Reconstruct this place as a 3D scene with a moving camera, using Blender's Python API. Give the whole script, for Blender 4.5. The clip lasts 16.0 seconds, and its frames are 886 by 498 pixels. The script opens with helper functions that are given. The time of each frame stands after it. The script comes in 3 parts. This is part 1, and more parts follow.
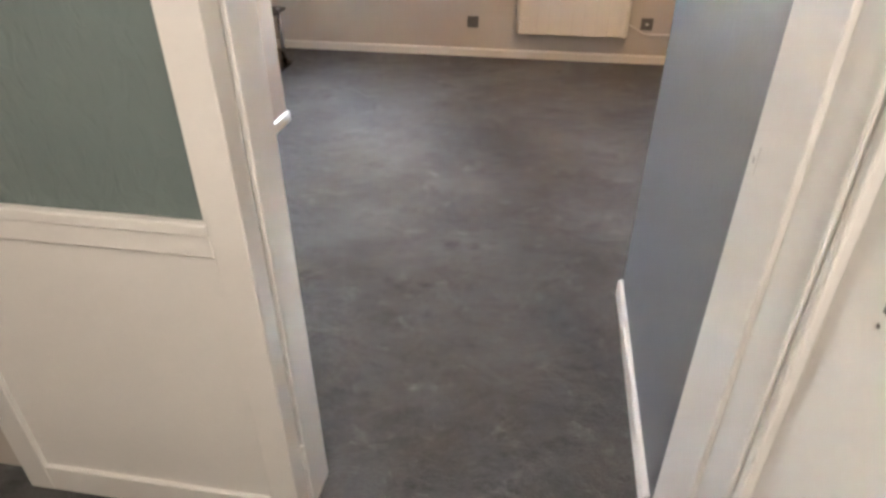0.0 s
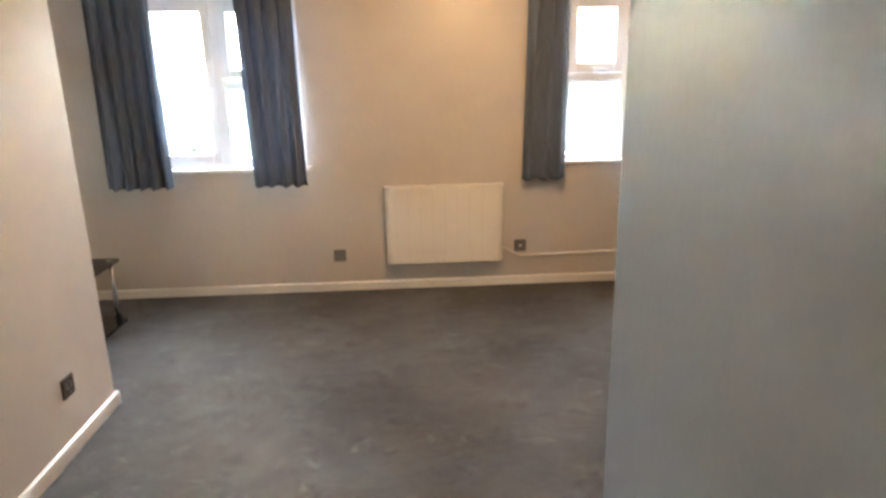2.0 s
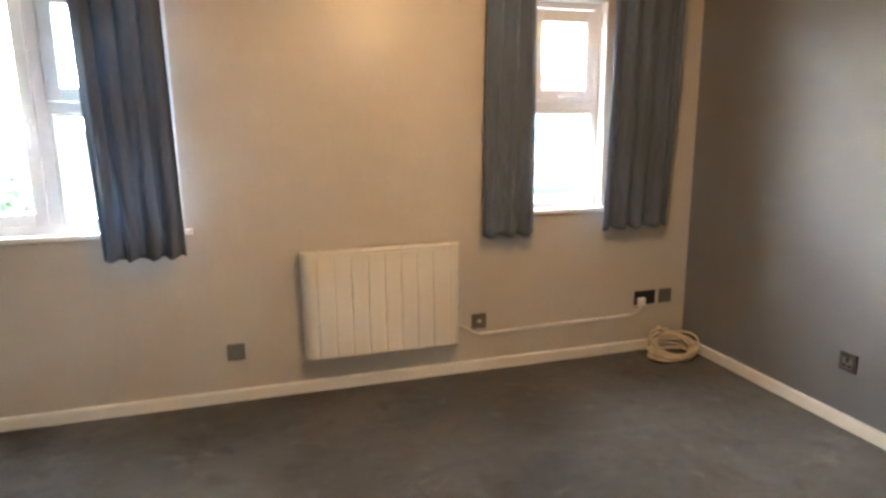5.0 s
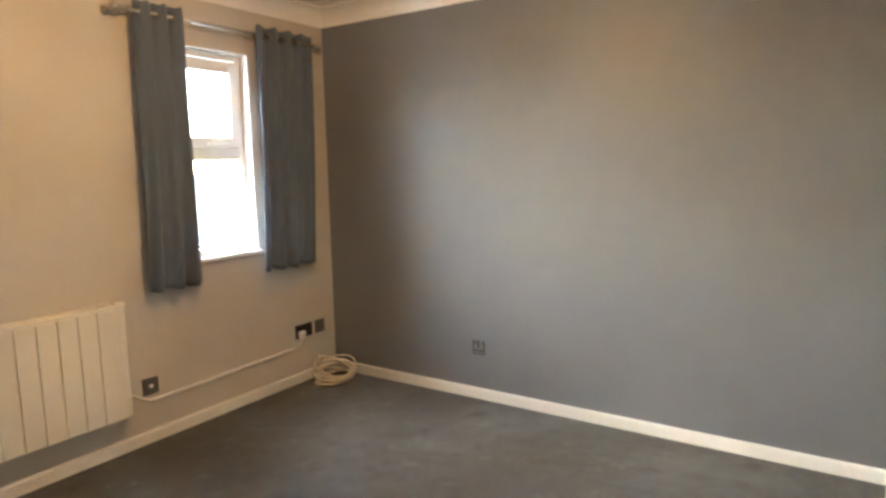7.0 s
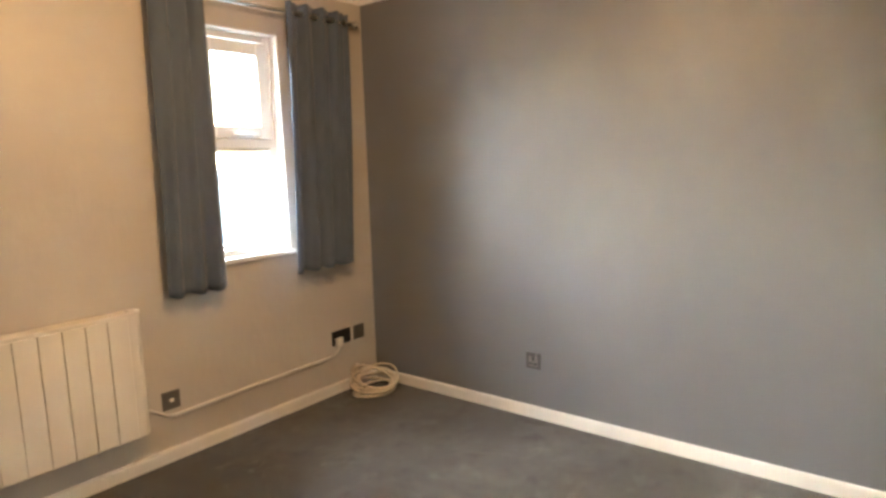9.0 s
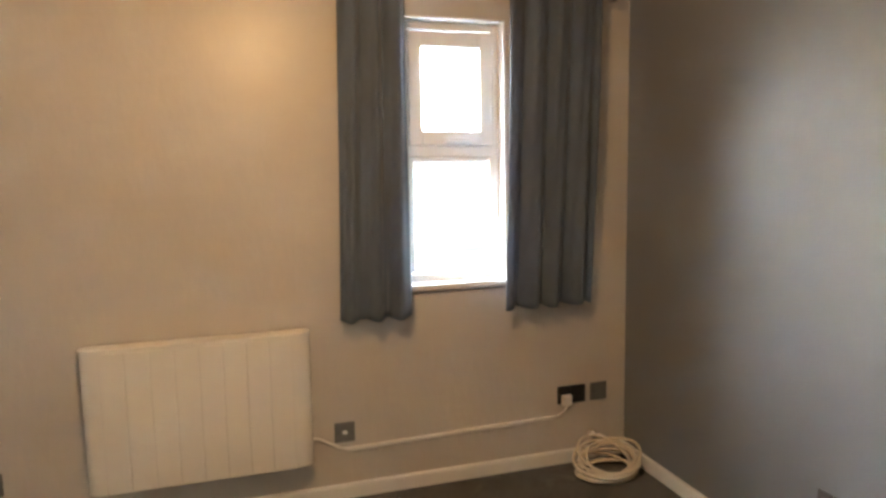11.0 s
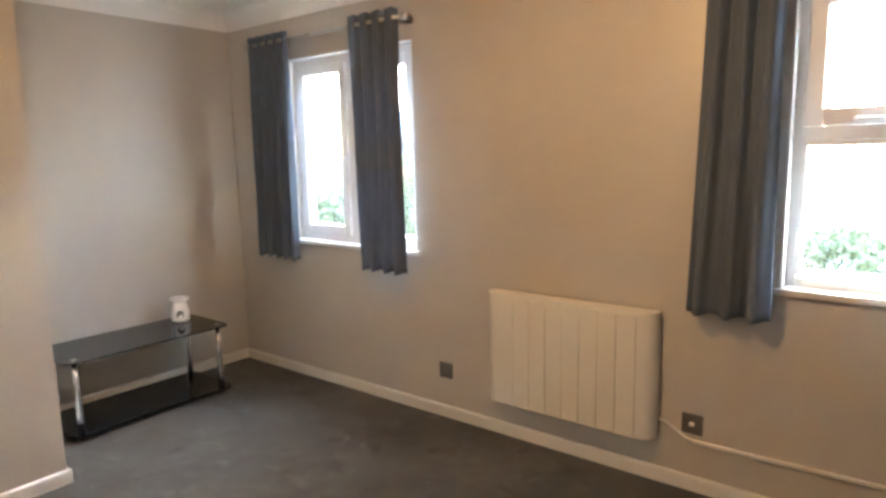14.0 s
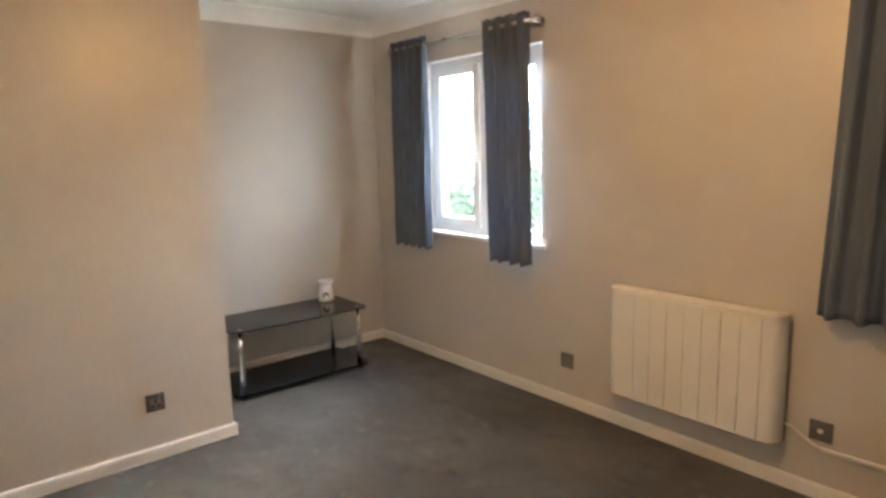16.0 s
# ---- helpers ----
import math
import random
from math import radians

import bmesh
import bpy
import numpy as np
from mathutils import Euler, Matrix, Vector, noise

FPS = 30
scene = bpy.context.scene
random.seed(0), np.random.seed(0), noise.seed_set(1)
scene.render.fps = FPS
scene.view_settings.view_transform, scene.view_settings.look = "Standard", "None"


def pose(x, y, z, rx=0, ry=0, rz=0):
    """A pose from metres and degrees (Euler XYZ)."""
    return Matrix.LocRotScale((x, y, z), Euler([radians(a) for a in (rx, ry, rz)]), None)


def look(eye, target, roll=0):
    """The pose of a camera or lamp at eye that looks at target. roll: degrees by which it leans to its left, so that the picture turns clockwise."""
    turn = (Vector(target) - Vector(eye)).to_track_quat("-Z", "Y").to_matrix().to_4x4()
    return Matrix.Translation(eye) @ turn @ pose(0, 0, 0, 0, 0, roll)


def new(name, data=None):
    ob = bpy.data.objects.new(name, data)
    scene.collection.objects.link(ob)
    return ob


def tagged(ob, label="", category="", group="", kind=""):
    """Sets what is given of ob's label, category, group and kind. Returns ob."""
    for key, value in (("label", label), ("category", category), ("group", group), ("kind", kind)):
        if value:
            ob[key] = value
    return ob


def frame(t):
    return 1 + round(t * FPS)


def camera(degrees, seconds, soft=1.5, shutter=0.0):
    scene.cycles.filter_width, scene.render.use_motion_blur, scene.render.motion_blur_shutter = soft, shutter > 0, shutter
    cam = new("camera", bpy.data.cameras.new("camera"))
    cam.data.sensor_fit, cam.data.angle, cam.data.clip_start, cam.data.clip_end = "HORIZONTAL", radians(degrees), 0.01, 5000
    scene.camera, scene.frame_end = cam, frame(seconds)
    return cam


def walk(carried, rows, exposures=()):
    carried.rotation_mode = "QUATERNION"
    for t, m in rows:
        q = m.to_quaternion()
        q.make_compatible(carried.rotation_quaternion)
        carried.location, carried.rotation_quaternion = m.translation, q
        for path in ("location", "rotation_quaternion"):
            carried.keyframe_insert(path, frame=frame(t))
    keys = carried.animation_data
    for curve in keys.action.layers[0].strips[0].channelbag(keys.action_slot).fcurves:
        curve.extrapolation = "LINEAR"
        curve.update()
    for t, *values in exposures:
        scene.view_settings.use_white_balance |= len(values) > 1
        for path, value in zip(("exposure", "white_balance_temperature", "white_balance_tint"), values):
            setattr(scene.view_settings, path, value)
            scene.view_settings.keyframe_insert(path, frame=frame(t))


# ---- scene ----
cam = camera(70.1, 16.0, soft=3.0)
PATH = [
    (0, (0.299, 0.176, 1.428), (0.021, 1.835, 0.346), -0.1),
    (0.5, (0.266, 0.239, 1.4), (0.224, 2.025, 0.501), -0.7),
    (1, (0.232, 0.438, 1.423), (0.265, 2.316, 0.736), -1.0),
    (1.5, (0.196, 0.613, 1.456), (0.249, 2.501, 0.798), -1.2),
    (2, (0.174, 0.815, 1.489), (0.288, 2.741, 0.96), -1.1),
    (2.5, (0.112, 1.028, 1.463), (0.393, 2.946, 0.973), -0.5),
    (3, (0.112, 1.212, 1.459), (0.516, 3.106, 0.964), -0.7),
    (3.5, (0.145, 1.409, 1.462), (0.558, 3.307, 0.986), -0.8),
    (3.7, (0.143, 1.458, 1.466), (0.55, 3.356, 0.988), -0.7),
    (5.8, (-0.515, 2.279, 1.361), (0.513, 3.972, 1.081), -0.4),
    (6, (-0.605, 2.3, 1.376), (0.607, 3.867, 1.105), -0.3),
    (6.5, (-0.736, 2.284, 1.398), (0.778, 3.565, 1.136), -1.0),
    (7, (-0.756, 2.236, 1.378), (0.898, 3.330, 1.113), -1.2),
    (7.5, (-0.749, 2.222, 1.39), (0.992, 3.167, 1.113), -1.0),
    (8, (-0.672, 2.292, 1.353), (1.094, 3.192, 1.084), -1.0),
    (8.5, (-0.55, 2.383, 1.374), (1.135, 3.424, 1.098), -1.4),
    (9, (-0.408, 2.445, 1.365), (1.144, 3.674, 1.08), -1.8),
    (9.2, (-0.328, 2.473, 1.365), (1.144, 3.796, 1.081), -1.8),
    (11.3, (0.788, 2.666, 1.355), (1.208, 4.605, 1.108), -1.1),
    (11.5, (0.853, 2.724, 1.364), (1.174, 4.679, 1.088), -1.2),
    (12, (1.027, 2.846, 1.376), (0.969, 4.827, 1.112), -1.3),
    (12.5, (1.247, 2.843, 1.361), (0.572, 4.707, 1.097), -1.6),
    (13, (1.411, 2.736, 1.389), (0.338, 4.401, 1.109), -1.2),
    (13.5, (1.59, 2.625, 1.43), (0.46, 4.25, 1.146), -1.3),
    (14, (1.735, 2.611, 1.422), (0.506, 4.161, 1.126), -1.2),
    (14.5, (1.825, 2.568, 1.446), (0.535, 4.068, 1.152), -0.9),
    (15, (1.868, 2.548, 1.455), (0.509, 3.984, 1.155), -1.2),
    (15.5, (1.878, 2.521, 1.458), (0.431, 3.867, 1.15), -1.1),
    (16, (1.873, 2.499, 1.465), (0.353, 3.759, 1.146), -1.4),
]
EXPOSURES = [
    (0.0, 6.45, 5750, 8), (0.5, 6.25, 6050, 9), (1.0, 6.35, 6050, 7), (1.5, 6.5, 6150, 6), (2.5, 6.2, 6250, 5), (3.5, 6.15, 6250, 5),
    (6.0, 6.15, 6300, 2), (7.0, 6.25, 6250, 0), (7.5, 6.25, 6150, 0), (9.0, 6.4, 6450, 3), (11.5, 5.95, 6250, 3), (12.0, 5.95, 6000, -2),
    (12.5, 5.8, 6100, -1), (13.5, 5.85, 6350, 5), (14.5, 6.02, 6480, 6), (16.0, 6.0, 6480, 4)]
walk(cam, [(t, look(eye, target, roll)) for t, eye, target, roll in PATH], EXPOSURES)

# ---- world, sun, lamps ----
SUN_EL, SUN_AZ = 30.0, 344.0   # degrees; a veiled sun before the windows, spread wide by thin cloud
world = bpy.data.worlds.new("sky")
scene.world = world
world.use_nodes = True
wn = world.node_tree
sky = wn.nodes.new("ShaderNodeTexSky")
sky.sky_type, sky.sun_disc = "NISHITA", False
sky.sun_elevation, sky.sun_rotation = radians(SUN_EL), radians(SUN_AZ)
sky.dust_density = 1.0
wn.links.new(sky.outputs[0], wn.nodes["Background"].inputs[0])
wn.nodes["Background"].inputs[1].default_value = 0.15

sun_data = bpy.data.lights.new("sun", "SUN")
sun_data.energy, sun_data.angle, sun_data.color = 0.5, radians(72), (1.0, 0.985, 0.965)
sun = new("sun", sun_data)
az, el = radians(SUN_AZ), radians(SUN_EL)
sun.matrix_basis = look((math.sin(az) * math.cos(el) * 60, math.cos(az) * math.cos(el) * 60, math.sin(el) * 60), (0, 0, 0))


def bulb(name, place, watts, colour, radius):
    data = bpy.data.lights.new(name, "POINT")
    data.energy, data.color, data.shadow_soft_size = watts, colour, radius
    ob = new(name, data)
    ob.location = place
    return ob


bulb("room_bulb", (0.70, 3.64, 2.14), 0.63, (1.0, 0.565, 0.25), 0.05)
bulb("hall_bulb", (0.25, -0.35, 2.05), 0.62, (1.0, 0.82, 0.66), 0.05)


# ---- materials ----
def material(name, colour, rough=0.6, vary=0.12, scale=3.0, fine=60.0, bump=0.1, metal=0.0, stain=None, sheen=0.0, bump_scale=None, spec=0.5, dist=0.004, stretch=None):
    m = bpy.data.materials.new(name)
    m.use_nodes = True
    nt = m.node_tree
    b = nt.nodes["Principled BSDF"]
    b.inputs["Metallic"].default_value = metal
    b.inputs["Specular IOR Level"].default_value = spec
    b.inputs["Sheen Weight"].default_value = sheen
    geo = nt.nodes.new("ShaderNodeTexCoord")
    info = nt.nodes.new("ShaderNodeObjectInfo")

    def noise_at(size, detail=5.0):
        n = nt.nodes.new("ShaderNodeTexNoise")
        n.inputs["Scale"].default_value, n.inputs["Detail"].default_value = size, detail
        nt.links.new(geo.outputs["Object"], n.inputs["Vector"])
        return n

    big, small = noise_at(scale), noise_at(fine, 3.0)
    mix = nt.nodes.new("ShaderNodeMath")
    mix.operation = "MULTIPLY_ADD"
    mix.inputs[1].default_value = 0.45
    nt.links.new(small.outputs["Fac"], mix.inputs[0])
    nt.links.new(big.outputs["Fac"], mix.inputs[2])
    ramp = nt.nodes.new("ShaderNodeMapRange")
    ramp.inputs[1].default_value, ramp.inputs[2].default_value = 0.25, 1.2
    ramp.inputs[3].default_value, ramp.inputs[4].default_value = 1 - vary, 1 + vary
    nt.links.new(mix.outputs[0], ramp.inputs[0])
    tint = nt.nodes.new("ShaderNodeVectorMath")
    tint.operation = "SCALE"
    tint.inputs[0].default_value = colour
    nt.links.new(ramp.outputs[0], tint.inputs["Scale"])
    out = tint.outputs[0]
    if stain:
        patch = noise_at(stain[1], 6.0)
        edge = nt.nodes.new("ShaderNodeMapRange")
        edge.inputs[1].default_value, edge.inputs[2].default_value = stain[2], stain[3]
        edge.inputs[3].default_value, edge.inputs[4].default_value = 0.0, stain[4]
        nt.links.new(patch.outputs["Fac"], edge.inputs[0])
        over = nt.nodes.new("ShaderNodeMix")
        over.data_type = "RGBA"
        nt.links.new(edge.outputs[0], over.inputs[0])
        nt.links.new(out, over.inputs[6])
        over.inputs[7].default_value = (*stain[0], 1)
        out = over.outputs[2]
    nt.links.new(out, b.inputs["Base Color"])
    gloss = nt.nodes.new("ShaderNodeMapRange")
    gloss.inputs[3].default_value, gloss.inputs[4].default_value = max(rough - 0.08, 0.02), min(rough + 0.08, 1.0)
    nt.links.new(big.outputs["Fac"], gloss.inputs[0])
    nt.links.new(gloss.outputs[0], b.inputs["Roughness"])
    if bump:
        bm_node = nt.nodes.new("ShaderNodeBump")
        bm_node.inputs["Strength"].default_value, bm_node.inputs["Distance"].default_value = bump, dist
        src = noise_at(bump_scale, 2.0) if bump_scale else small
        if stretch:
            longer = nt.nodes.new("ShaderNodeMapping")
            longer.inputs["Scale"].default_value = (1, 1, stretch)
            nt.links.new(geo.outputs["Object"], longer.inputs["Vector"])
            nt.links.new(longer.outputs[0], src.inputs["Vector"])
        nt.links.new(src.outputs["Fac"], bm_node.inputs["Height"])
        nt.links.new(bm_node.outputs[0], b.inputs["Normal"])
    return m


def carpet():
    """Cut-pile carpet: dark pile, paler trodden drifts, brownish marks and dusty specks."""
    m = bpy.data.materials.new("dark_grey_carpet")
    m.use_nodes = True
    nt = m.node_tree
    b = nt.nodes["Principled BSDF"]
    b.inputs["Roughness"].default_value = 0.95
    b.inputs["Specular IOR Level"].default_value = 0.1
    b.inputs["Sheen Weight"].default_value = 0.15
    where = nt.nodes.new("ShaderNodeTexCoord")

    def layer(size, detail, rough, distort, lo, hi, top):
        n, r = nt.nodes.new("ShaderNodeTexNoise"), nt.nodes.new("ShaderNodeMapRange")
        for key, v in (("Scale", size), ("Detail", detail), ("Roughness", rough), ("Distortion", distort)):
            n.inputs[key].default_value = v
        nt.links.new(where.outputs["Object"], n.inputs["Vector"])
        for k, v in ((1, lo), (2, hi), (3, 0.0), (4, top)):
            r.inputs[k].default_value = v
        nt.links.new(n.outputs["Fac"], r.inputs[0])
        return r.outputs[0]

    colour = None
    for base, over, fac in (((0.060, 0.060, 0.060), (0.125, 0.124, 0.122), layer(1.6, 9, 0.58, 0.15, 0.36, 0.64, 1.0)),
                            (None, (0.075, 0.063, 0.047), layer(0.9, 6, 0.55, 0.1, 0.46, 0.68, 0.75)),
                            (None, (0.040, 0.039, 0.038), layer(6.5, 8, 0.68, 0.25, 0.55, 0.68, 0.75)),
                            (None, (0.26, 0.256, 0.244), layer(10.0, 10, 0.76, 0.4, 0.56, 0.71, 0.6)),
                            (None, (0.045, 0.045, 0.045), layer(260, 2, 0.5, 0.0, 0.40, 0.75, 0.5))):
        mix = nt.nodes.new("ShaderNodeMix")
        mix.data_type = "RGBA"
        nt.links.new(fac, mix.inputs[0])
        if base:
            mix.inputs[6].default_value = (*base, 1)
        else:
            nt.links.new(colour, mix.inputs[6])
        mix.inputs[7].default_value = (*over, 1)
        colour = mix.outputs[2]
    nt.links.new(colour, b.inputs["Base Color"])
    relief = nt.nodes.new("ShaderNodeBump")
    relief.inputs["Strength"].default_value, relief.inputs["Distance"].default_value = 0.8, 0.008
    nt.links.new(layer(200, 3, 0.6, 0.0, 0.2, 0.8, 1.0), relief.inputs["Height"])
    soft = nt.nodes.new("ShaderNodeBump")
    soft.inputs["Strength"].default_value, soft.inputs["Distance"].default_value = 0.5, 0.02
    nt.links.new(layer(7, 5, 0.6, 0.4, 0.2, 0.8, 1.0), soft.inputs["Height"])
    nt.links.new(relief.outputs[0], soft.inputs["Normal"])
    nt.links.new(soft.outputs[0], b.inputs["Normal"])
    return m


M_WALL = material("greige_wall_paint", (0.52, 0.482, 0.43), 0.34, 0.04, 1.5, 90, 0.30, bump_scale=30, dist=0.004, stretch=0.5)
M_FEATURE = material("slate_grey_wall_paint", (0.165, 0.169, 0.178), 0.47, 0.05, 1.3, 90, 0.2, bump_scale=45, dist=0.003, spec=0.5)
M_CEIL = material("ceiling_white_paint", (0.83, 0.815, 0.79), 0.7, 0.04, 1.2, 50, 0.25)
M_GLOSS = material("white_gloss_woodwork", (0.73, 0.715, 0.68), 0.32, 0.05, 2.5, 80, 0.08)
M_CARPET = carpet()
M_UPVC = material("white_upvc", (0.78, 0.79, 0.80), 0.3, 0.03, 4, 60, 0.03)
M_CURTAIN = material("slate_grey_curtain_cloth", (0.106, 0.134, 0.180), 0.85, 0.12, 5, 420, 0.35, sheen=0.2, spec=0.2, dist=0.001)
nt = M_CURTAIN.node_tree
shine, blend = nt.nodes.new("ShaderNodeBsdfTranslucent"), nt.nodes.new("ShaderNodeMixShader")
shine.inputs[0].default_value = (0.20, 0.25, 0.34, 1)
blend.inputs[0].default_value = 0.12
nt.links.new(nt.nodes["Principled BSDF"].outputs[0], blend.inputs[1])
nt.links.new(shine.outputs[0], blend.inputs[2])
nt.links.new(blend.outputs[0], nt.nodes["Material Output"].inputs[0])
M_STEEL = material("brushed_steel", (0.55, 0.54, 0.52), 0.3, 0.08, 6, 150, 0.05, metal=1.0)
M_CHROME = material("chrome", (0.70, 0.70, 0.71), 0.24, 0.04, 5, 60, 0.0, metal=1.0)
M_PLATE = material("brushed_nickel_plate", (0.19, 0.18, 0.166), 0.45, 0.12, 20, 220, 0.06, metal=0.6)
M_SOCKET = material("dark_brushed_nickel", (0.085, 0.082, 0.078), 0.45, 0.12, 20, 220, 0.06, metal=0.3)
M_BLACK = material("black_plastic", (0.015, 0.015, 0.016), 0.35, 0.1, 10, 90, 0.03)
M_RAD = material("cream_enamel", (0.73, 0.70, 0.63), 0.6, 0.04, 3, 120, 0.0)
M_GROOVE = material("seam_grey", (0.62, 0.59, 0.53), 0.6, 0.06, 5, 80, 0.0)
M_CABLE = material("cream_cable_sheath", (0.68, 0.61, 0.49), 0.45, 0.12, 14, 90, 0.03)
M_TRUNK = material("white_trunking", (0.74, 0.71, 0.66), 0.4, 0.05, 5, 80, 0.02)
M_BGLASS = material("black_tinted_glass", (0.008, 0.009, 0.010), 0.06, 0.1, 3, 40, 0.0)
M_CERAMIC = material("white_glazed_ceramic", (0.78, 0.74, 0.69), 0.2, 0.04, 8, 80, 0.02)
M_MOTIF = material("grey_burner_opening", (0.16, 0.14, 0.12), 0.5, 0.3, 60, 200, 0.05)
M_LAMP = material("lamp_holder_white", (0.75, 0.73, 0.70), 0.4, 0.04, 6, 60, 0.0)
M_BRICK = material("red_brick", (0.28, 0.115, 0.075), 0.85, 0.25, 2.0, 14, 0.3, spec=0.0)
M_FARPANE = material("distant_window_glass", (0.17, 0.18, 0.19), 0.3, 0.1, 2, 30, 0.0)
M_RENDER = material("pale_render", (0.30, 0.28, 0.25), 0.85, 0.1, 1.0, 20, 0.2, spec=0.0)
M_ROOF = material("blue_grey_roof", (0.15, 0.165, 0.19), 0.9, 0.2, 1.5, 12, 0.3, spec=0.0)
M_LEAF = material("leaves", (0.12, 0.125, 0.07), 0.6, 0.4, 0.8, 8, 0.0, spec=0.0)
M_BARK = material("bark", (0.16, 0.12, 0.09), 0.9, 0.3, 3, 20, 0.4)
M_GROUND = material("paving_and_grass", (0.16, 0.158, 0.15), 0.9, 0.2, 0.3, 5, 0.2, spec=0.0, stain=((0.10, 0.105, 0.07), 0.10, 0.42, 0.56, 1.0))


def glass(name, rough, colour):
    m = bpy.data.materials.new(name)
    m.use_nodes = True
    b = m.node_tree.nodes["Principled BSDF"]
    b.inputs["Base Color"].default_value = (*colour, 1)
    b.inputs["Roughness"].default_value = rough
    b.inputs["Transmission Weight"].default_value = 1.0
    b.inputs["IOR"].default_value = 1.45
    return m


M_PANE = glass("clear_window_glass", 0.0, (1, 1, 1))
M_FROST = glass("obscure_door_glass", 0.18, (0.24, 0.30, 0.29))
M_FROST.node_tree.nodes["Principled BSDF"].inputs["Transmission Weight"].default_value = 0.35
nt = M_FROST.node_tree
wave, fb = nt.nodes.new("ShaderNodeTexNoise"), nt.nodes.new("ShaderNodeBump")
wave.inputs["Scale"].default_value, wave.inputs["Distortion"].default_value = 16, 1.5
fb.inputs["Strength"].default_value, fb.inputs["Distance"].default_value = 0.5, 0.01
nt.links.new(wave.outputs["Fac"], fb.inputs["Height"])
nt.links.new(fb.outputs[0], nt.nodes["Principled BSDF"].inputs["Normal"])


# ---- mesh helpers ----
def add_box(bm, lo, hi, bevel=0.0, seg=2):
    ret = bmesh.ops.create_cube(bm, size=1.0)
    vs = ret["verts"]
    for v in vs:
        v.co = Vector([lo[i] + (v.co[i] + 0.5) * (hi[i] - lo[i]) for i in range(3)])
    if bevel:
        es = list({e for v in vs for e in v.link_edges})
        bmesh.ops.bevel(bm, geom=es, offset=bevel, segments=seg, profile=0.5, affect="EDGES")
    return bm


def boxes(*items, bevel=0.0, seg=2):
    bm = bmesh.new()
    for lo, hi in items:
        add_box(bm, lo, hi, bevel, seg)
    return bm


def add_tube(bm, pts, r, sides=10, closed=False):
    pts = [Vector(p) for p in pts]
    rings, n = [], len(pts)
    up = Vector((0.12, 0.33, 0.93)).normalized()
    for i, p in enumerate(pts):
        a = pts[(i - 1) % n] if closed or i else p
        b = pts[(i + 1) % n] if closed or i < n - 1 else p
        d = (b - a).normalized()
        s = d.cross(up)
        if s.length < 0.05:
            s = d.cross(Vector((1, 0, 0)))
        s.normalize()
        u = s.cross(d)
        rr = r[i] if isinstance(r, (list, tuple)) else r
        rings.append([bm.verts.new(p + (s * math.cos(k * math.tau / sides) + u * math.sin(k * math.tau / sides)) * rr) for k in range(sides)])
    for i in range(n if closed else n - 1):
        q, w = rings[i], rings[(i + 1) % n]
        for k in range(sides):
            bm.faces.new((q[k], q[(k + 1) % sides], w[(k + 1) % sides], w[k]))
    if not closed:
        bm.faces.new(rings[0][::-1])
        bm.faces.new(rings[-1])
    return bm


def tube(pts, r, sides=10, closed=False):
    return add_tube(bmesh.new(), pts, r, sides, closed)


def lathe(profile, sides=28, at=(0, 0, 0)):
    bm = bmesh.new()
    rings = [[bm.verts.new((at[0] + r * math.cos(k * math.tau / sides), at[1] + r * math.sin(k * math.tau / sides), at[2] + z)) for k in range(sides)] for r, z in profile]
    for q, w in zip(rings, rings[1:]):
        for k in range(sides):
            bm.faces.new((q[k], q[(k + 1) % sides], w[(k + 1) % sides], w[k]))
    bm.faces.new(rings[0][::-1])
    bm.faces.new(rings[-1])
    return bm


def prism(points, z0, z1):
    """An upright block over a plan polygon (anticlockwise)."""
    bm = bmesh.new()
    a = [bm.verts.new((x, y, z0)) for x, y in points]
    b = [bm.verts.new((x, y, z1)) for x, y in points]
    n = len(points)
    bm.faces.new(a[::-1])
    bm.faces.new(b)
    for i in range(n):
        bm.faces.new((a[i], a[(i + 1) % n], b[(i + 1) % n], b[i]))
    return bm


def part(name, bm, mat, parent=None, label="", smooth=False):
    me = bpy.data.meshes.new(name)
    bmesh.ops.recalc_face_normals(bm, faces=bm.faces)
    bm.to_mesh(me)
    bm.free()
    me.materials.append(mat)
    ob = new(name, me)
    if smooth:
        for p in me.polygons:
            p.use_smooth = True
    if parent:
        ob.parent = parent
        ob.matrix_parent_inverse = Matrix.Translation(-parent.location)
    return tagged(ob, label)


def thing(name, place, label, category, group="", kind=""):
    ob = new(name)
    ob.empty_display_size = 0.1
    ob.location = place
    return tagged(ob, label, category, group, kind)


def structure(name, bm, mat, label, category):
    return tagged(part(name, bm, mat), label, category, kind="structure")


# ---- the plan, metres ----
XE, XW, XJ, YN, YJ = 2.345, -2.12, -1.238, 5.19, 3.628      # east, alcove west, jutting wall, north, jut corner
ZC, COVE = 2.36, 0.10
XP, YP0, YP1 = 0.64, 2.145, 2.06                        # partition face, its corner, its east end
YD0, YD1, XDL, XDR, ZD = 1.095, 1.21, -0.188, 0.60, 2.02  # doorway
WINDOWS = {1: (-1.54, -0.49), 2: (1.285, 1.735)}
ZS, ZH, YW = 0.90, 2.02, 5.26                           # sill, head, inner face of the window frame
SK = 0.069

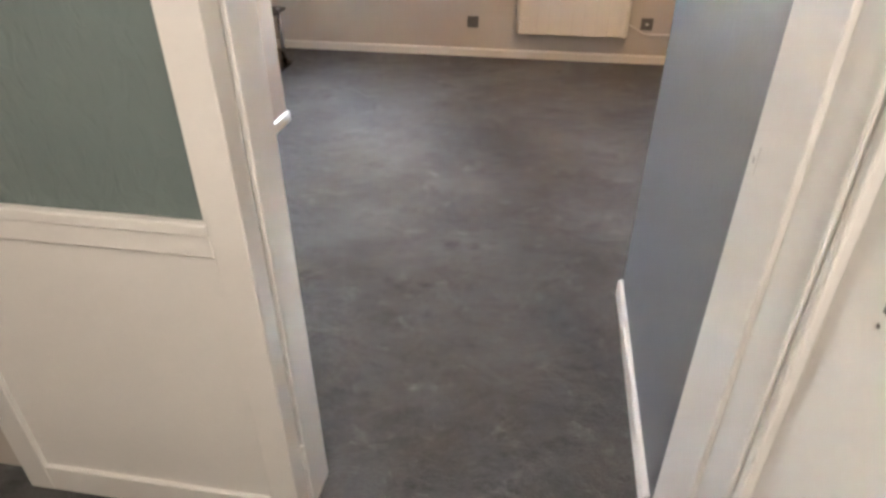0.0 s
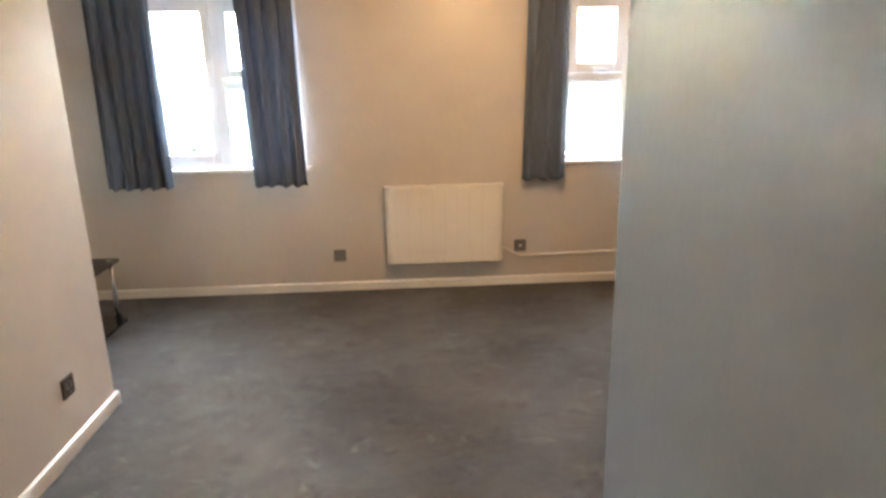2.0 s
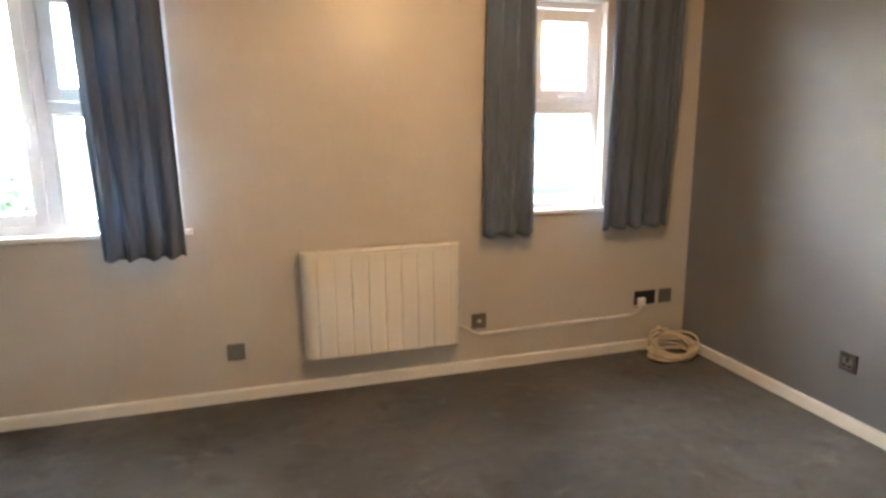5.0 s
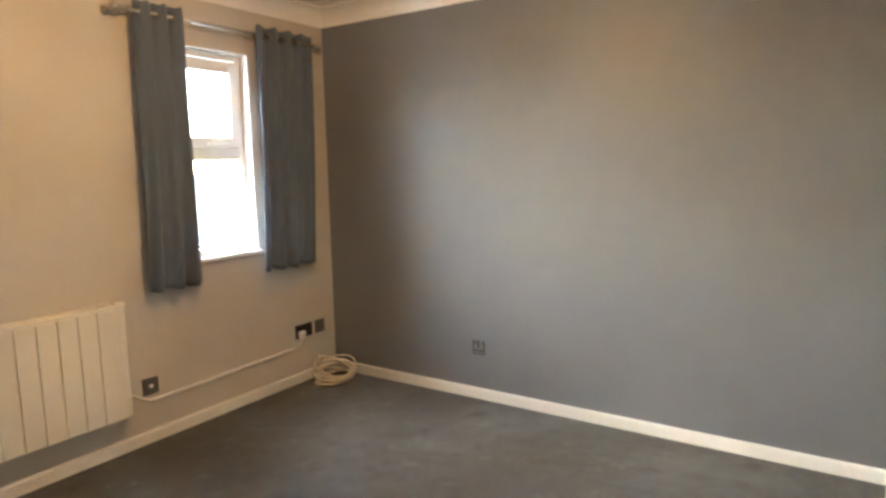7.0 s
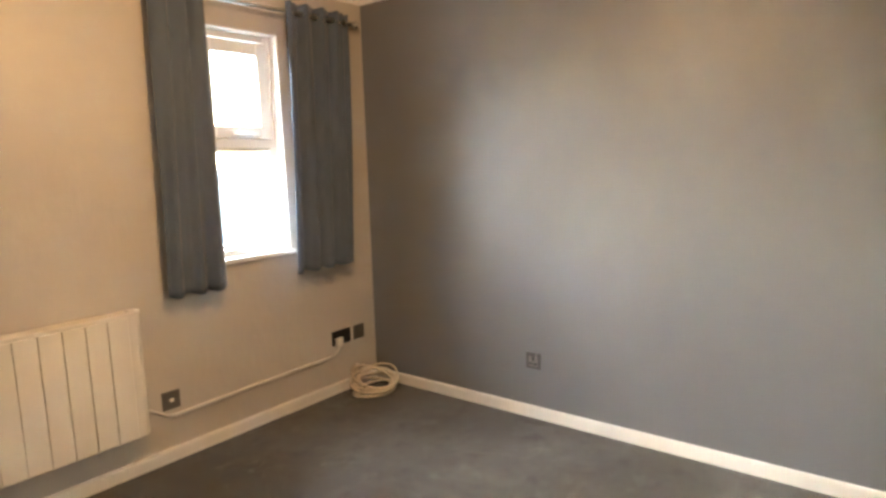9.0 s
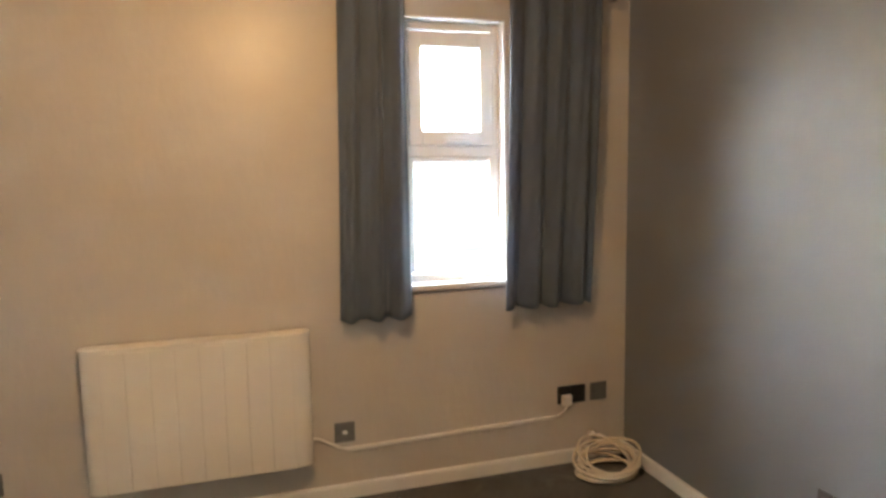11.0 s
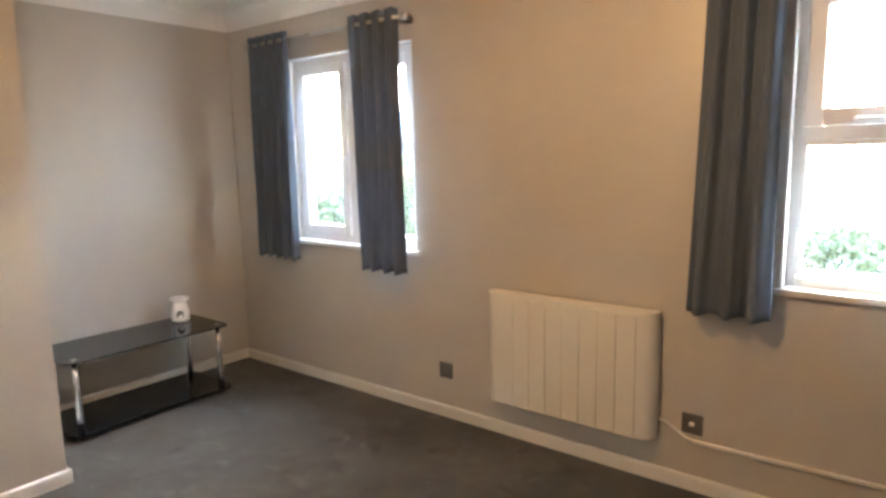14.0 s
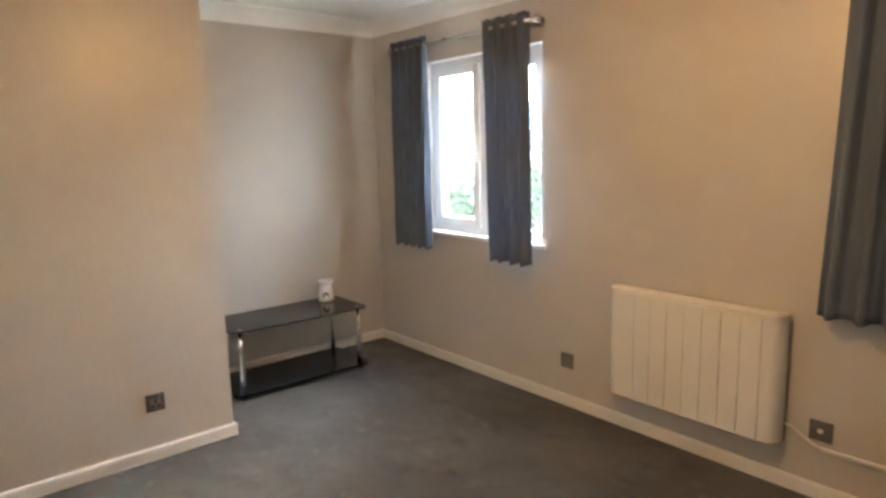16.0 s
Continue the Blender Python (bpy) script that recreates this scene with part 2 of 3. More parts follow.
floor = structure("floor", boxes(((-2.4, -1.6, -0.2), (2.7, 5.5, 0.006))), M_CARPET, "dark grey fitted carpet, worn and stained in patches", "floor")
structure("ceiling", boxes(((-2.4, -1.6, ZC), (2.7, 5.5, ZC + 0.15))), M_CEIL, "white painted ceiling", "ceiling")

xs = [-2.4, WINDOWS[1][0], WINDOWS[1][1], WINDOWS[2][0], WINDOWS[2][1], 2.7]
items = [((xs[i], YN, 0), (xs[i + 1], YN + 0.16, ZC)) for i in (0, 2, 4)]
for a, b in WINDOWS.values():
    items += [((a, YN, 0), (b, YN + 0.16, ZS - 0.02)), ((a, YN, ZH), (b, YN + 0.16, ZC))]
structure("wall_north", boxes(*items), M_WALL, "greige painted window wall with faint relief", "wall")
structure("wall_east", prism([(XE, -1.6), (2.7, -1.6), (2.7, YN), (XE, YN)], 0, ZC), M_FEATURE, "slate grey painted feature wall", "wall")
structure("wall_alcove_west", boxes(((-2.4, YJ, 0), (XW, YN, ZC))), M_WALL, "greige painted alcove wall", "wall")
structure("wall_west", prism([(-2.4, YD1), (XJ, YD1), (XJ, YJ), (-2.4, YJ)], 0, ZC), M_WALL, "greige painted wall ending at the alcove", "wall")
structure("wall_doorway_west", boxes(((-2.4, YD0, 0), (XDL - 0.03, YD1, ZC))), M_WALL, "greige painted wall beside the doorway", "wall")
structure("wall_doorway_head", boxes(((XDL - 0.03, YD0, ZD + 0.03), (XP, YD1, ZC))), M_WALL, "greige painted wall over the doorway", "wall")
structure("wall_partition", prism([(XP, 0.91), (1.0, 0.91), (1.0, 2.03), (XP + 0.004, YP0 - 0.001), (XP, YP0 - 0.001)], 0, ZC), M_FEATURE, "slate grey painted partition wall by the doorway", "wall")
structure("wall_south", prism([(XP + 0.004, YP0 - 0.001), (1.0, 2.03), (XE, 1.9), (XE, YP1), (XP + 0.002, YP0)], 0, ZC), M_WALL, "greige painted wall turning off the partition", "wall")
structure("wall_hall_west", boxes(((-1.5, -1.6, 0), (-1.35, YD0, ZC))), M_WALL, "greige painted hall wall", "wall")
# Second stretch is unseen, added to keep sky light out of the void.
structure("wall_hall_south", boxes(((-1.35, -1.6, 0), (XP, -1.45, ZC)), ((0.80, -1.6, 0), (XE, -1.45, ZC))), M_WALL, "greige painted hall end wall, carried on east unseen to shut out sky light", "wall")
# Carried full height behind the linings to stop daylight leaking into the hall.
structure("wall_hall_east", boxes(((XP, -1.6, 0), (0.80, 0.90, ZC))), M_WALL, "greige painted hall side wall", "wall")


# ---- skirting and coving ----
def skirting(name, a, b, side):
    """A board from a to b; side: unit normal into the room."""
    a, b, n = Vector(a), Vector(b), Vector(side)
    prof = [(0, 0), (0.016, 0), (0.016, SK - 0.012), (0.013, SK - 0.003), (0.007, SK), (0, SK)]
    bm = bmesh.new()
    ends = [[bm.verts.new((p.x + n.x * o, p.y + n.y * o, z)) for o, z in prof] for p in (a, b)]
    for i in range(len(prof)):
        j = (i + 1) % len(prof)
        bm.faces.new((ends[0][i], ends[0][j], ends[1][j], ends[1][i]))
    bm.faces.new(ends[0])
    bm.faces.new(ends[1][::-1])
    return structure(name, bm, M_GLOSS, "white gloss skirting board along the wall", "skirting board")


def coving(name, a, b, side):
    a, b, n = Vector(a), Vector(b), Vector(side)
    prof = [(0, ZC), (0, ZC - COVE), (0.008, ZC - COVE)]
    prof += [(0.008 + (COVE - 0.008) * (1 - math.cos(k * math.pi / 16)), ZC - COVE + (COVE - 0.008) * math.sin(k * math.pi / 16)) for k in range(1, 9)]
    prof += [(COVE, ZC)]
    bm = bmesh.new()
    ends = [[bm.verts.new((p.x + n.x * o, p.y + n.y * o, z)) for o, z in prof] for p in (a, b)]
    for i in range(len(prof)):
        j = (i + 1) % len(prof)
        bm.faces.new((ends[0][i], ends[0][j], ends[1][j], ends[1][i]))
    bm.faces.new(ends[0])
    bm.faces.new(ends[1][::-1])
    return structure(name, bm, M_CEIL, "white plaster coving under the ceiling", "coving")


RUNS = [("north", (XW + 0.002, YN), (XE - 0.002, YN), (0, -1)), ("east", (XE, YP1), (XE, YN - 0.001), (-1, 0)),
        ("alcove", (XW, YJ), (XW, YN - 0.001), (1, 0)), ("jut_north", (XW, YJ), (XJ + 0.0155, YJ), (0, 1)),
        ("west", (XJ, YD1 + 0.001), (XJ, YJ + 0.0155), (1, 0)), ("partition", (XP, YD1 + 0.02), (XP, YP0 + 0.0155), (-1, 0)),
        ("south", (XP - 0.0155, YP0), (XE, YP1), (0.049, 0.9988))]
for n, a, b, s in RUNS:
    skirting("baseboard_" + n, a, b, s)
    coving("trim_coving_" + n, a, b, s)


# ---- windows ----
def ring_frame(x0, x1, z0, z1, w, y0, y1):
    return boxes(((x0, y0, z0), (x0 + w, y1, z1)), ((x1 - w, y0, z0), (x1, y1, z1)), ((x0 + w, y0, z0), (x1 - w, y1, z0 + w)), ((x0 + w, y0, z1 - w), (x1 - w, y1, z1)), bevel=0.005)


def pane(parent, x0, x1, z0, z1, y):
    ob = part("pane", boxes(((x0, y, z0), (x1, y + 0.006, z1))), M_PANE, parent, "clear glass pane")
    ob.visible_shadow = False


def window_handle(parent, x, y, z):
    bm = boxes(((x - 0.012, y - 0.012, z - 0.03), (x + 0.012, y, z + 0.03)), bevel=0.004)
    add_tube(bm, [(x, y - 0.01, z + 0.01), (x, y - 0.035, z + 0.012), (x - 0.004, y - 0.042, z - 0.01), (x - 0.01, y - 0.04, z - 0.10)], 0.008, 8)
    part("handle", bm, M_UPVC, parent, "white lever handle")


def window(number):
    x0, x1 = WINDOWS[number]
    fw, over = (0.052, 0.035) if number == 1 else (0.038, 0.018)
    w = thing(f"window_{number}", ((x0 + x1) / 2, YW, ZS), "white plastic-framed casement window with a deep sill", "window", kind="structure")
    part("window_frame", ring_frame(x0 + 0.001, x1 - 0.001, ZS, ZH - 0.001, fw, YW, YW + 0.07), M_UPVC, w)
    part("window_sill", boxes(((x0 - over, YN - 0.025, ZS - 0.02), (x1 + over, YN - 0.0005, ZS + 0.005)), ((x0 + 0.001, YN - 0.001, ZS - 0.0195), (x1 - 0.001, YW, ZS + 0.005)), bevel=0.004), M_GLOSS, w, "white gloss sill board")
    part("reveal_lining", boxes(((x0, YN + 0.001, ZS + 0.0055), (x0 + 0.006, YW - 0.001, ZH)), ((x1 - 0.006, YN + 0.001, ZS + 0.0055), (x1, YW - 0.001, ZH)), ((x0 + 0.006, YN + 0.001, ZH - 0.006), (x1 - 0.006, YW - 0.001, ZH))), M_CEIL, w, "white painted reveal")
    fx0, fx1, f0, f1 = x0 + fw - 0.006, x1 - fw + 0.006, ZS + 0.046, ZH - 0.046
    columns = [(fx0, fx1)]
    if number == 1:
        m0, m1 = -1.065, -1.015
        part("mullion", boxes(((m0, YW, f0), (m1, YW + 0.07, f1)), bevel=0.005), M_UPVC, w)
        sash = part("sash", ring_frame(fx0, m0 - 0.001, f0, f1, 0.056, YW - 0.012, YW + 0.05), M_UPVC, w, "side-hung sash")
        pane(sash, fx0 + 0.03, m0 - 0.03, f0 + 0.03, f1 - 0.03, YW + 0.02)
        window_handle(sash, m0 - 0.022, YW - 0.012, 1.40)
        columns = [(m1, fx1)]
    for a, b in columns:
        part("transom", boxes(((a, YW, 1.445), (b, YW + 0.07, 1.495)), bevel=0.005), M_UPVC, w)
        pane(w, a - 0.005, b + 0.005, f0 - 0.005, 1.45, YW + 0.035)
        sash = part("sash", ring_frame(a + 0.001, b - 0.001, 1.496, f1, 0.062, YW - 0.012, YW + 0.05), M_UPVC, w, "top-hung sash")
        pane(sash, a + 0.03, b - 0.03, 1.52, f1 - 0.03, YW + 0.02)
        hx = (a + b) / 2 + 0.02
        part("handle", tube([(hx - 0.05, YW - 0.014, 1.515), (hx - 0.04, YW - 0.035, 1.515), (hx + 0.05, YW - 0.038, 1.513)], 0.008, 8), M_UPVC, sash, "white lever handle")
        part("bead", ring_frame(a, b, f0, 1.4445, 0.021, YW - 0.004, YW + 0.03), M_UPVC, w)


window(1)
window(2)


# ---- curtains ----
def curtain(x0, x1, bx0, bx1, folds, z0, z1, phase, label):
    """A hanging panel: x at the top, x at the hem, number of folds."""
    root = thing("curtain", ((x0 + x1) / 2, 5.10, z0), label, "curtain", "curtains at the windows")
    rng = random.Random(int(phase * 100))
    amps = [rng.uniform(0.7, 1.25) for _ in range(folds + 3)]
    shift = [rng.uniform(-0.35, 0.35) for _ in range(folds + 3)]
    bm = bmesh.new()
    nu, nv = folds * 14, 40
    rows = []
    for j in range(nv + 1):
        v = j / nv
        row = []
        for i in range(nu + 1):
            u = i / nu
            f = u * folds
            k = int(f)
            g = f - k
            am = amps[k] * (1 - g) + amps[k + 1] * g
            sh = shift[k] * (1 - g) + shift[k + 1] * g
            top, bot = x0 + (x1 - x0) * u, bx0 + (bx1 - bx0) * u
            a = 0.019 + 0.009 * v
            wav = math.sin(f * math.tau + phase + sh * v * 2.2)
            y = 5.088 + a * am * wav * (0.8 + 0.2 * math.sin(v * 5 + k))
            y += 0.006 * math.sin(f * 2 * math.tau + v * 4 + phase)
            x = top + (bot - top) * v ** 1.3 + 0.010 * v * math.sin(f * math.tau * 0.5 + phase * 3) * (1 - abs(2 * u - 1))
            z = z1 + (z0 - z1) * v + 0.007 * v * math.sin(f * math.tau + phase + 1) + 0.004 * (1 - v) * math.sin(f * math.tau * 2)
            row.append(bm.verts.new((x, min(y, 5.160), z)))
        rows.append(row)
    for a, b in zip(rows, rows[1:]):
        for i in range(nu):
            bm.faces.new((a[i], a[i + 1], b[i + 1], b[i]))
    cloth = part("cloth", bm, M_CURTAIN, root, "gathered slate grey cloth", smooth=True)
    sol = cloth.modifiers.new("thickness", "SOLIDIFY")
    sol.thickness = 0.003
    for k in range(folds):
        for h in (0.25, 0.75):
            x = x0 + (x1 - x0) * (k + h) / folds
            part("eyelet", tube([(x, 5.088 + 0.014 * math.cos(q * math.tau / 16), 2.115 + 0.014 * math.sin(q * math.tau / 16)) for q in range(16)], 0.004, 6, True), M_PLATE, root, "dull steel eyelet ring")
    return root


curtain(-1.775, -1.38, -1.785, -1.36, 5, 0.795, 2.165, 0.4, "slate grey eyelet curtain drawn aside at the wide window")
curtain(-0.86, -0.50, -0.83, -0.48, 4, 0.79, 2.165, 2.1, "slate grey eyelet curtain hanging before the wide window")
curtain(1.012, 1.272, 0.978, 1.275, 3, 0.79, 2.165, 1.2, "slate grey eyelet curtain drawn aside at the narrow window")
curtain(1.715, 2.145, 1.685, 2.108, 4, 0.79, 2.165, 3.3, "slate grey eyelet curtain drawn towards the room corner")


def curtain_pole(x0, x1, label):
    root = thing("curtain_pole", ((x0 + x1) / 2, 5.088, 2.115), label, "curtain pole", "curtain poles")
    part("pole", tube([(x0, 5.088, 2.115), (x1, 5.088, 2.115)], 0.009, 14), M_STEEL, root, smooth=True)
    for x, s in ((x0, -1), (x1, 1)):
        bm = bmesh.new()
        bmesh.ops.create_uvsphere(bm, u_segments=16, v_segments=10, radius=0.022, matrix=Matrix.Translation((x + s * 0.018, 5.088, 2.115)))
        add_tube(bm, [(x - s * 0.01, 5.088, 2.115), (x + s * 0.004, 5.088, 2.115)], 0.014, 12)
        part("finial", bm, M_STEEL, root, "ball finial", smooth=True)
        bx = x - s * 0.03
        bm = tube([(bx, YN - 0.001, 2.115), (bx, YN - 0.008, 2.115)], 0.022, 14)
        add_tube(bm, [(bx, YN - 0.006, 2.115), (bx, 5.095, 2.11), (bx, 5.088, 2.10)], 0.006, 8)
        part("bracket", bm, M_STEEL, root)
    return root


curtain_pole(-1.75, -0.46, "slim steel curtain pole with ball ends above the wide window")
curtain_pole(0.93, 2.178, "slim steel curtain pole with ball ends above the narrow window")


# ---- panel heater ----
def panel_heater():
    x0, x1, z0, z1, yf, yb = 0.032, 0.857, 0.216, 0.762, 5.085, 5.165
    root = thing("panel_heater", ((x0 + x1) / 2, yb, z0), "cream enamel panel heater with vertical ribs on the wall", "heater")
    plan = []
    r = 0.055
    plan += [(x1, yb), (x0, yb)]
    for k in range(9):
        a = math.pi + k * math.pi / 16
        plan.append((x0 + r + r * math.cos(a), yf + r + r * math.sin(a)))
    for k in range(9):
        a = 1.5 * math.pi + k * math.pi / 16
        plan.append((x1 - r + r * math.cos(a), yf + r + r * math.sin(a)))
    part("casing", prism(plan, z0, z1 - 0.012), M_RAD, root)
    grow = [(x + (0.004 if x > 0.45 else -0.004) * (1 if y < yb else 0), y - (0.004 if y < yb - 0.01 else 0)) for x, y in plan]
    part("top_cap", prism(grow, z1 - 0.0115, z1), M_RAD, root, "cream top cap")
    part("seam_plate", boxes(((0.105, yf - 0.003, z0 + 0.004), (0.785, yf + 0.002, z1 - 0.02))), M_GROOVE, root, "grey seam behind the ribs")
    n, a, b = 8, 0.105, 0.785
    w = (b - a) / n
    for k in range(n):
        part("rib", boxes(((a + k * w + 0.0013, yf - 0.011, z0 + 0.002), (a + (k + 1) * w - 0.0013, yf - 0.002, z1 - 0.014)), bevel=0.002, seg=1), M_RAD, root)
    for x in (0.2, 0.7):
        part("wall_bracket", boxes(((x - 0.02, yb, z0 + 0.1), (x + 0.02, YN, z1 - 0.1))), M_STEEL, root)
    part("control_knob", boxes(((0.80, yf + 0.02, z1), (0.83, yf + 0.05, z1 + 0.008)), bevel=0.003), M_RAD, root)
    return root


panel_heater()


# ---- wall plates ----
def wall_plate(name, m, label, category, kind):
    """Built facing -y about the origin, then set by the pose m."""
    root = tagged(new(name), label, category, "wall plates")
    w = 0.143 if kind == "double" else 0.086
    mat = {"double": M_BLACK, "socket": M_SOCKET}.get(kind, M_PLATE)
    part("plate", boxes(((-w / 2, -0.009, -0.043), (w / 2, 0.0, 0.043)), bevel=0.003), mat, root)
    if kind in ("socket", "double"):
        for cx in ((0.0,) if kind == "socket" else (-0.035, 0.035)):
            if kind == "socket":
                part("insert", boxes(((cx - 0.026, -0.0105, -0.030), (cx + 0.026, -0.008, 0.022)), bevel=0.001, seg=1), M_PLATE, root)
            for dx, dz, hw, hh in ((0, 0.010, 0.006, 0.010), (-0.013, -0.016, 0.009, 0.006), (0.013, -0.016, 0.009, 0.006)):
                part("pin_hole", boxes(((cx + dx - hw, -0.0115, dz - hh), (cx + dx + hw, -0.010, dz + hh))), M_BLACK, root)
            part("rocker", boxes(((cx + 0.014, -0.013, 0.020), (cx + 0.026, -0.008, 0.036)), bevel=0.002, seg=1), M_BLACK if kind == "double" else M_CHROME, root)
    if kind == "spur":
        part("rocker", boxes(((-0.010, -0.013, -0.008), (0.010, -0.008, 0.008)), bevel=0.002, seg=1), M_TRUNK, root, "small white rocker")
    if kind == "switch":
        for cz in (-0.016, 0.016):
            part("rocker", boxes(((-0.005, -0.014, cz - 0.006), (0.005, -0.008, cz + 0.006)), bevel=0.002), M_CHROME, root, "chrome toggle")
    for sx in (-1, 1):
        part("screw", lathe([(0.003, 0), (0.003, 0.001)], 10), M_CHROME, root).matrix_local = pose(sx * (w / 2 - 0.013), -0.009, 0, 90)
    root.matrix_basis = m
    return root


wall_plate("blank_plate", pose(-0.303, YN, 0.268), "brushed nickel blank plate low on the window wall", "wall plate", "blank")
wall_plate("heater_switch", pose(0.992, YN, 0.297), "brushed nickel heater switch with small white rocker", "switch", "spur")
wall_plate("double_socket", pose(2.057, YN, 0.336), "black double wall socket with a plug in it", "socket", "double")
wall_plate("blank_plate", pose(2.199, YN, 0.337), "brushed nickel blank plate beside the double socket", "wall plate", "blank")
wall_plate("wall_socket", pose(XE, 4.047, 0.314, 0, 0, -90), "brushed nickel single socket on the grey wall", "socket", "socket")
wall_plate("wall_socket", pose(XJ, 3.26, 0.289, 0, 0, 90), "brushed nickel single socket on the greige wall", "socket", "socket")
wall_plate("light_switch", pose(XP, 1.120, 1.42, 0, 0, -90), "brushed nickel two-toggle light switch on the partition", "switch", "switch")

# ---- heater cable, trunking, plug ----
trunk = structure("trim_trunking", boxes(((0.996, YN - 0.014, -0.008), (1.965, YN, 0.008)), bevel=0.003), M_TRUNK, "thin white cable trunking along the wall", "trunking")
trunk.matrix_basis = pose(0, 0, 0.206, 0, -0.85, 0)
flex = thing("heater_flex", (0.9, YN, 0.23), "cream flex from the heater to its plug", "cable")
part("lead", tube([(0.855, YN - 0.02, 0.292), (0.885, YN - 0.010, 0.282), (0.93, YN - 0.006, 0.252), (0.97, YN - 0.006, 0.229), (1.0, YN - 0.006, 0.224)], 0.0055, 8), M_TRUNK, flex, smooth=True)
part("lead", tube([(1.955, YN - 0.008, 0.236), (1.985, YN - 0.014, 0.243), (2.012, YN - 0.024, 0.265), (2.022, YN - 0.028, 0.294)], 0.0055, 8), M_TRUNK, flex, smooth=True)
bm = boxes(((1.997, YN - 0.036, 0.288), (2.049, YN - 0.0125, 0.342)), bevel=0.0105, seg=4)
part("plug", bm, M_TRUNK, flex, "white plug")


def cable_coil():
    root = thing("cable_coil", (2.17, 5.04, 0), "loosely coiled cream cable on the carpet in the corner", "cable")
    rng = random.Random(5)
    for k in range(12):
        rx, ry = rng.uniform(0.105, 0.150), rng.uniform(0.088, 0.118)
        cx, cy = 2.150 + rng.uniform(-0.022, 0.020), 5.015 + rng.uniform(-0.014, 0.014)
        lift, ph = rng.uniform(0.02, 0.095) if k > 2 else 0.006, rng.uniform(0.5, 1.7)
        pts = []
        for q in range(44):
            a = q * math.tau / 44
            wob = 1 + 0.035 * math.sin(2 * a + ph * 5) + 0.02 * math.sin(3 * a + k)
            pts.append((cx + rx * wob * math.cos(a), cy + ry * wob * math.sin(a), 0.013 + 0.0045 * k + lift * 0.5 * (1 + math.sin(a + ph - 0.6))))
        part("loop", tube(pts, 0.0062, 8, True), M_CABLE, root, smooth=True)
    part("free_end", tube([(2.06, 5.10, 0.07), (2.10, 5.14, 0.105), (2.15, 5.155, 0.125), (2.19, 5.150, 0.135), (2.24, 5.12, 0.10)], 0.0065, 8), M_CABLE, root, smooth=True)
    part("connector", boxes(((2.135, 5.150, 0.118), (2.165, 5.172, 0.150)), bevel=0.006), M_TRUNK, root, "white connector")


cable_coil()


# ---- television stand and burner ----
def tv_stand():
    x0, x1, y0, y1 = -2.06, -1.605, 3.80, 4.73
    root = thing("tv_stand", ((x0 + x1) / 2, (y0 + y1) / 2, 0), "low two-tier stand of black glass with chrome legs", "tv stand")

    def slab(z, t, inset, r=0.05):
        pts = []
        for cx, cy, a0 in ((x1 - inset - r, y1 - inset - r, 0), (x0 + inset + r, y1 - inset - r, 90), (x0 + inset + r, y0 + inset + r, 180), (x1 - inset - r, y0 + inset + r, 270)):
            pts += [(cx + r * math.cos(radians(a0 + q * 15)), cy + r * math.sin(radians(a0 + q * 15))) for q in range(7)]
        return prism(pts, z, z + t)

    part("top_shelf", slab(0.420, 0.009, 0.0), M_BGLASS, root, "black glass top")
    part("lower_shelf", slab(0.030, 0.016, 0.004), M_BGLASS, root, "black lower shelf")
    for x in (x0 + 0.05, x1 - 0.05):
        for y in (y0 + 0.06, y1 - 0.06):
            leg = part("leg", lathe([(0.019, 0.046), (0.0185, 0.14), (0.015, 0.26), (0.0135, 0.4195)], 16, (x, y, 0)), M_CHROME, root, "chrome tube leg", smooth=True)
            part("cap", lathe([(0.018, 0.429), (0.018, 0.432), (0.012, 0.434)], 16, (x, y, 0)), M_CHROME, leg)
            part("foot", lathe([(0.02, 0.0), (0.023, 0.008), (0.021, 0.022), (0.014, 0.0295)], 16, (x, y, 0)), M_BLACK, leg, "black foot", smooth=True)


tv_stand()


def wax_burner():
    cx, cy, z = -1.945, 4.60, 0.429
    root = thing("wax_burner", (cx, cy, z), "small white ceramic wax burner with a round dark motif", "wax burner")
    prof = [(0.042, 0.0), (0.053, 0.004), (0.0555, 0.022), (0.0525, 0.065), (0.044, 0.100), (0.039, 0.118), (0.038, 0.122)]
    part("body", lathe(prof, 32, (cx, cy, z)), M_CERAMIC, root, smooth=True)
    part("dish", lathe([(0.037, 0.1215), (0.053, 0.130), (0.058, 0.140), (0.056, 0.148), (0.050, 0.147), (0.034, 0.136), (0.02, 0.134)], 32, (cx, cy, z)), M_CERAMIC, root, "shallow white dish", smooth=True)
    d = Vector((0.86, -0.5, 0)).normalized()
    s = Vector((0.5, 0.86, 0)).normalized()
    bm = bmesh.new()
    c = Vector((cx, cy, z + 0.048))
    ring = []
    for q in range(24):
        a = q * math.tau / 24
        o = 0.023 * math.cos(a)
        ring.append(bm.verts.new(c + s * o + Vector((0, 0, 0.027 * math.sin(a))) + d * (math.sqrt(0.0545 ** 2 - o * o) + 0.0015)))
    bm.faces.new(ring)
    ret = bmesh.ops.extrude_face_region(bm, geom=list(bm.faces))
    for v in ret["geom"]:
        if isinstance(v, bmesh.types.BMVert):
            v.co -= d * 0.006
    part("motif", bm, M_MOTIF, root, "grey oval motif")


wax_burner()


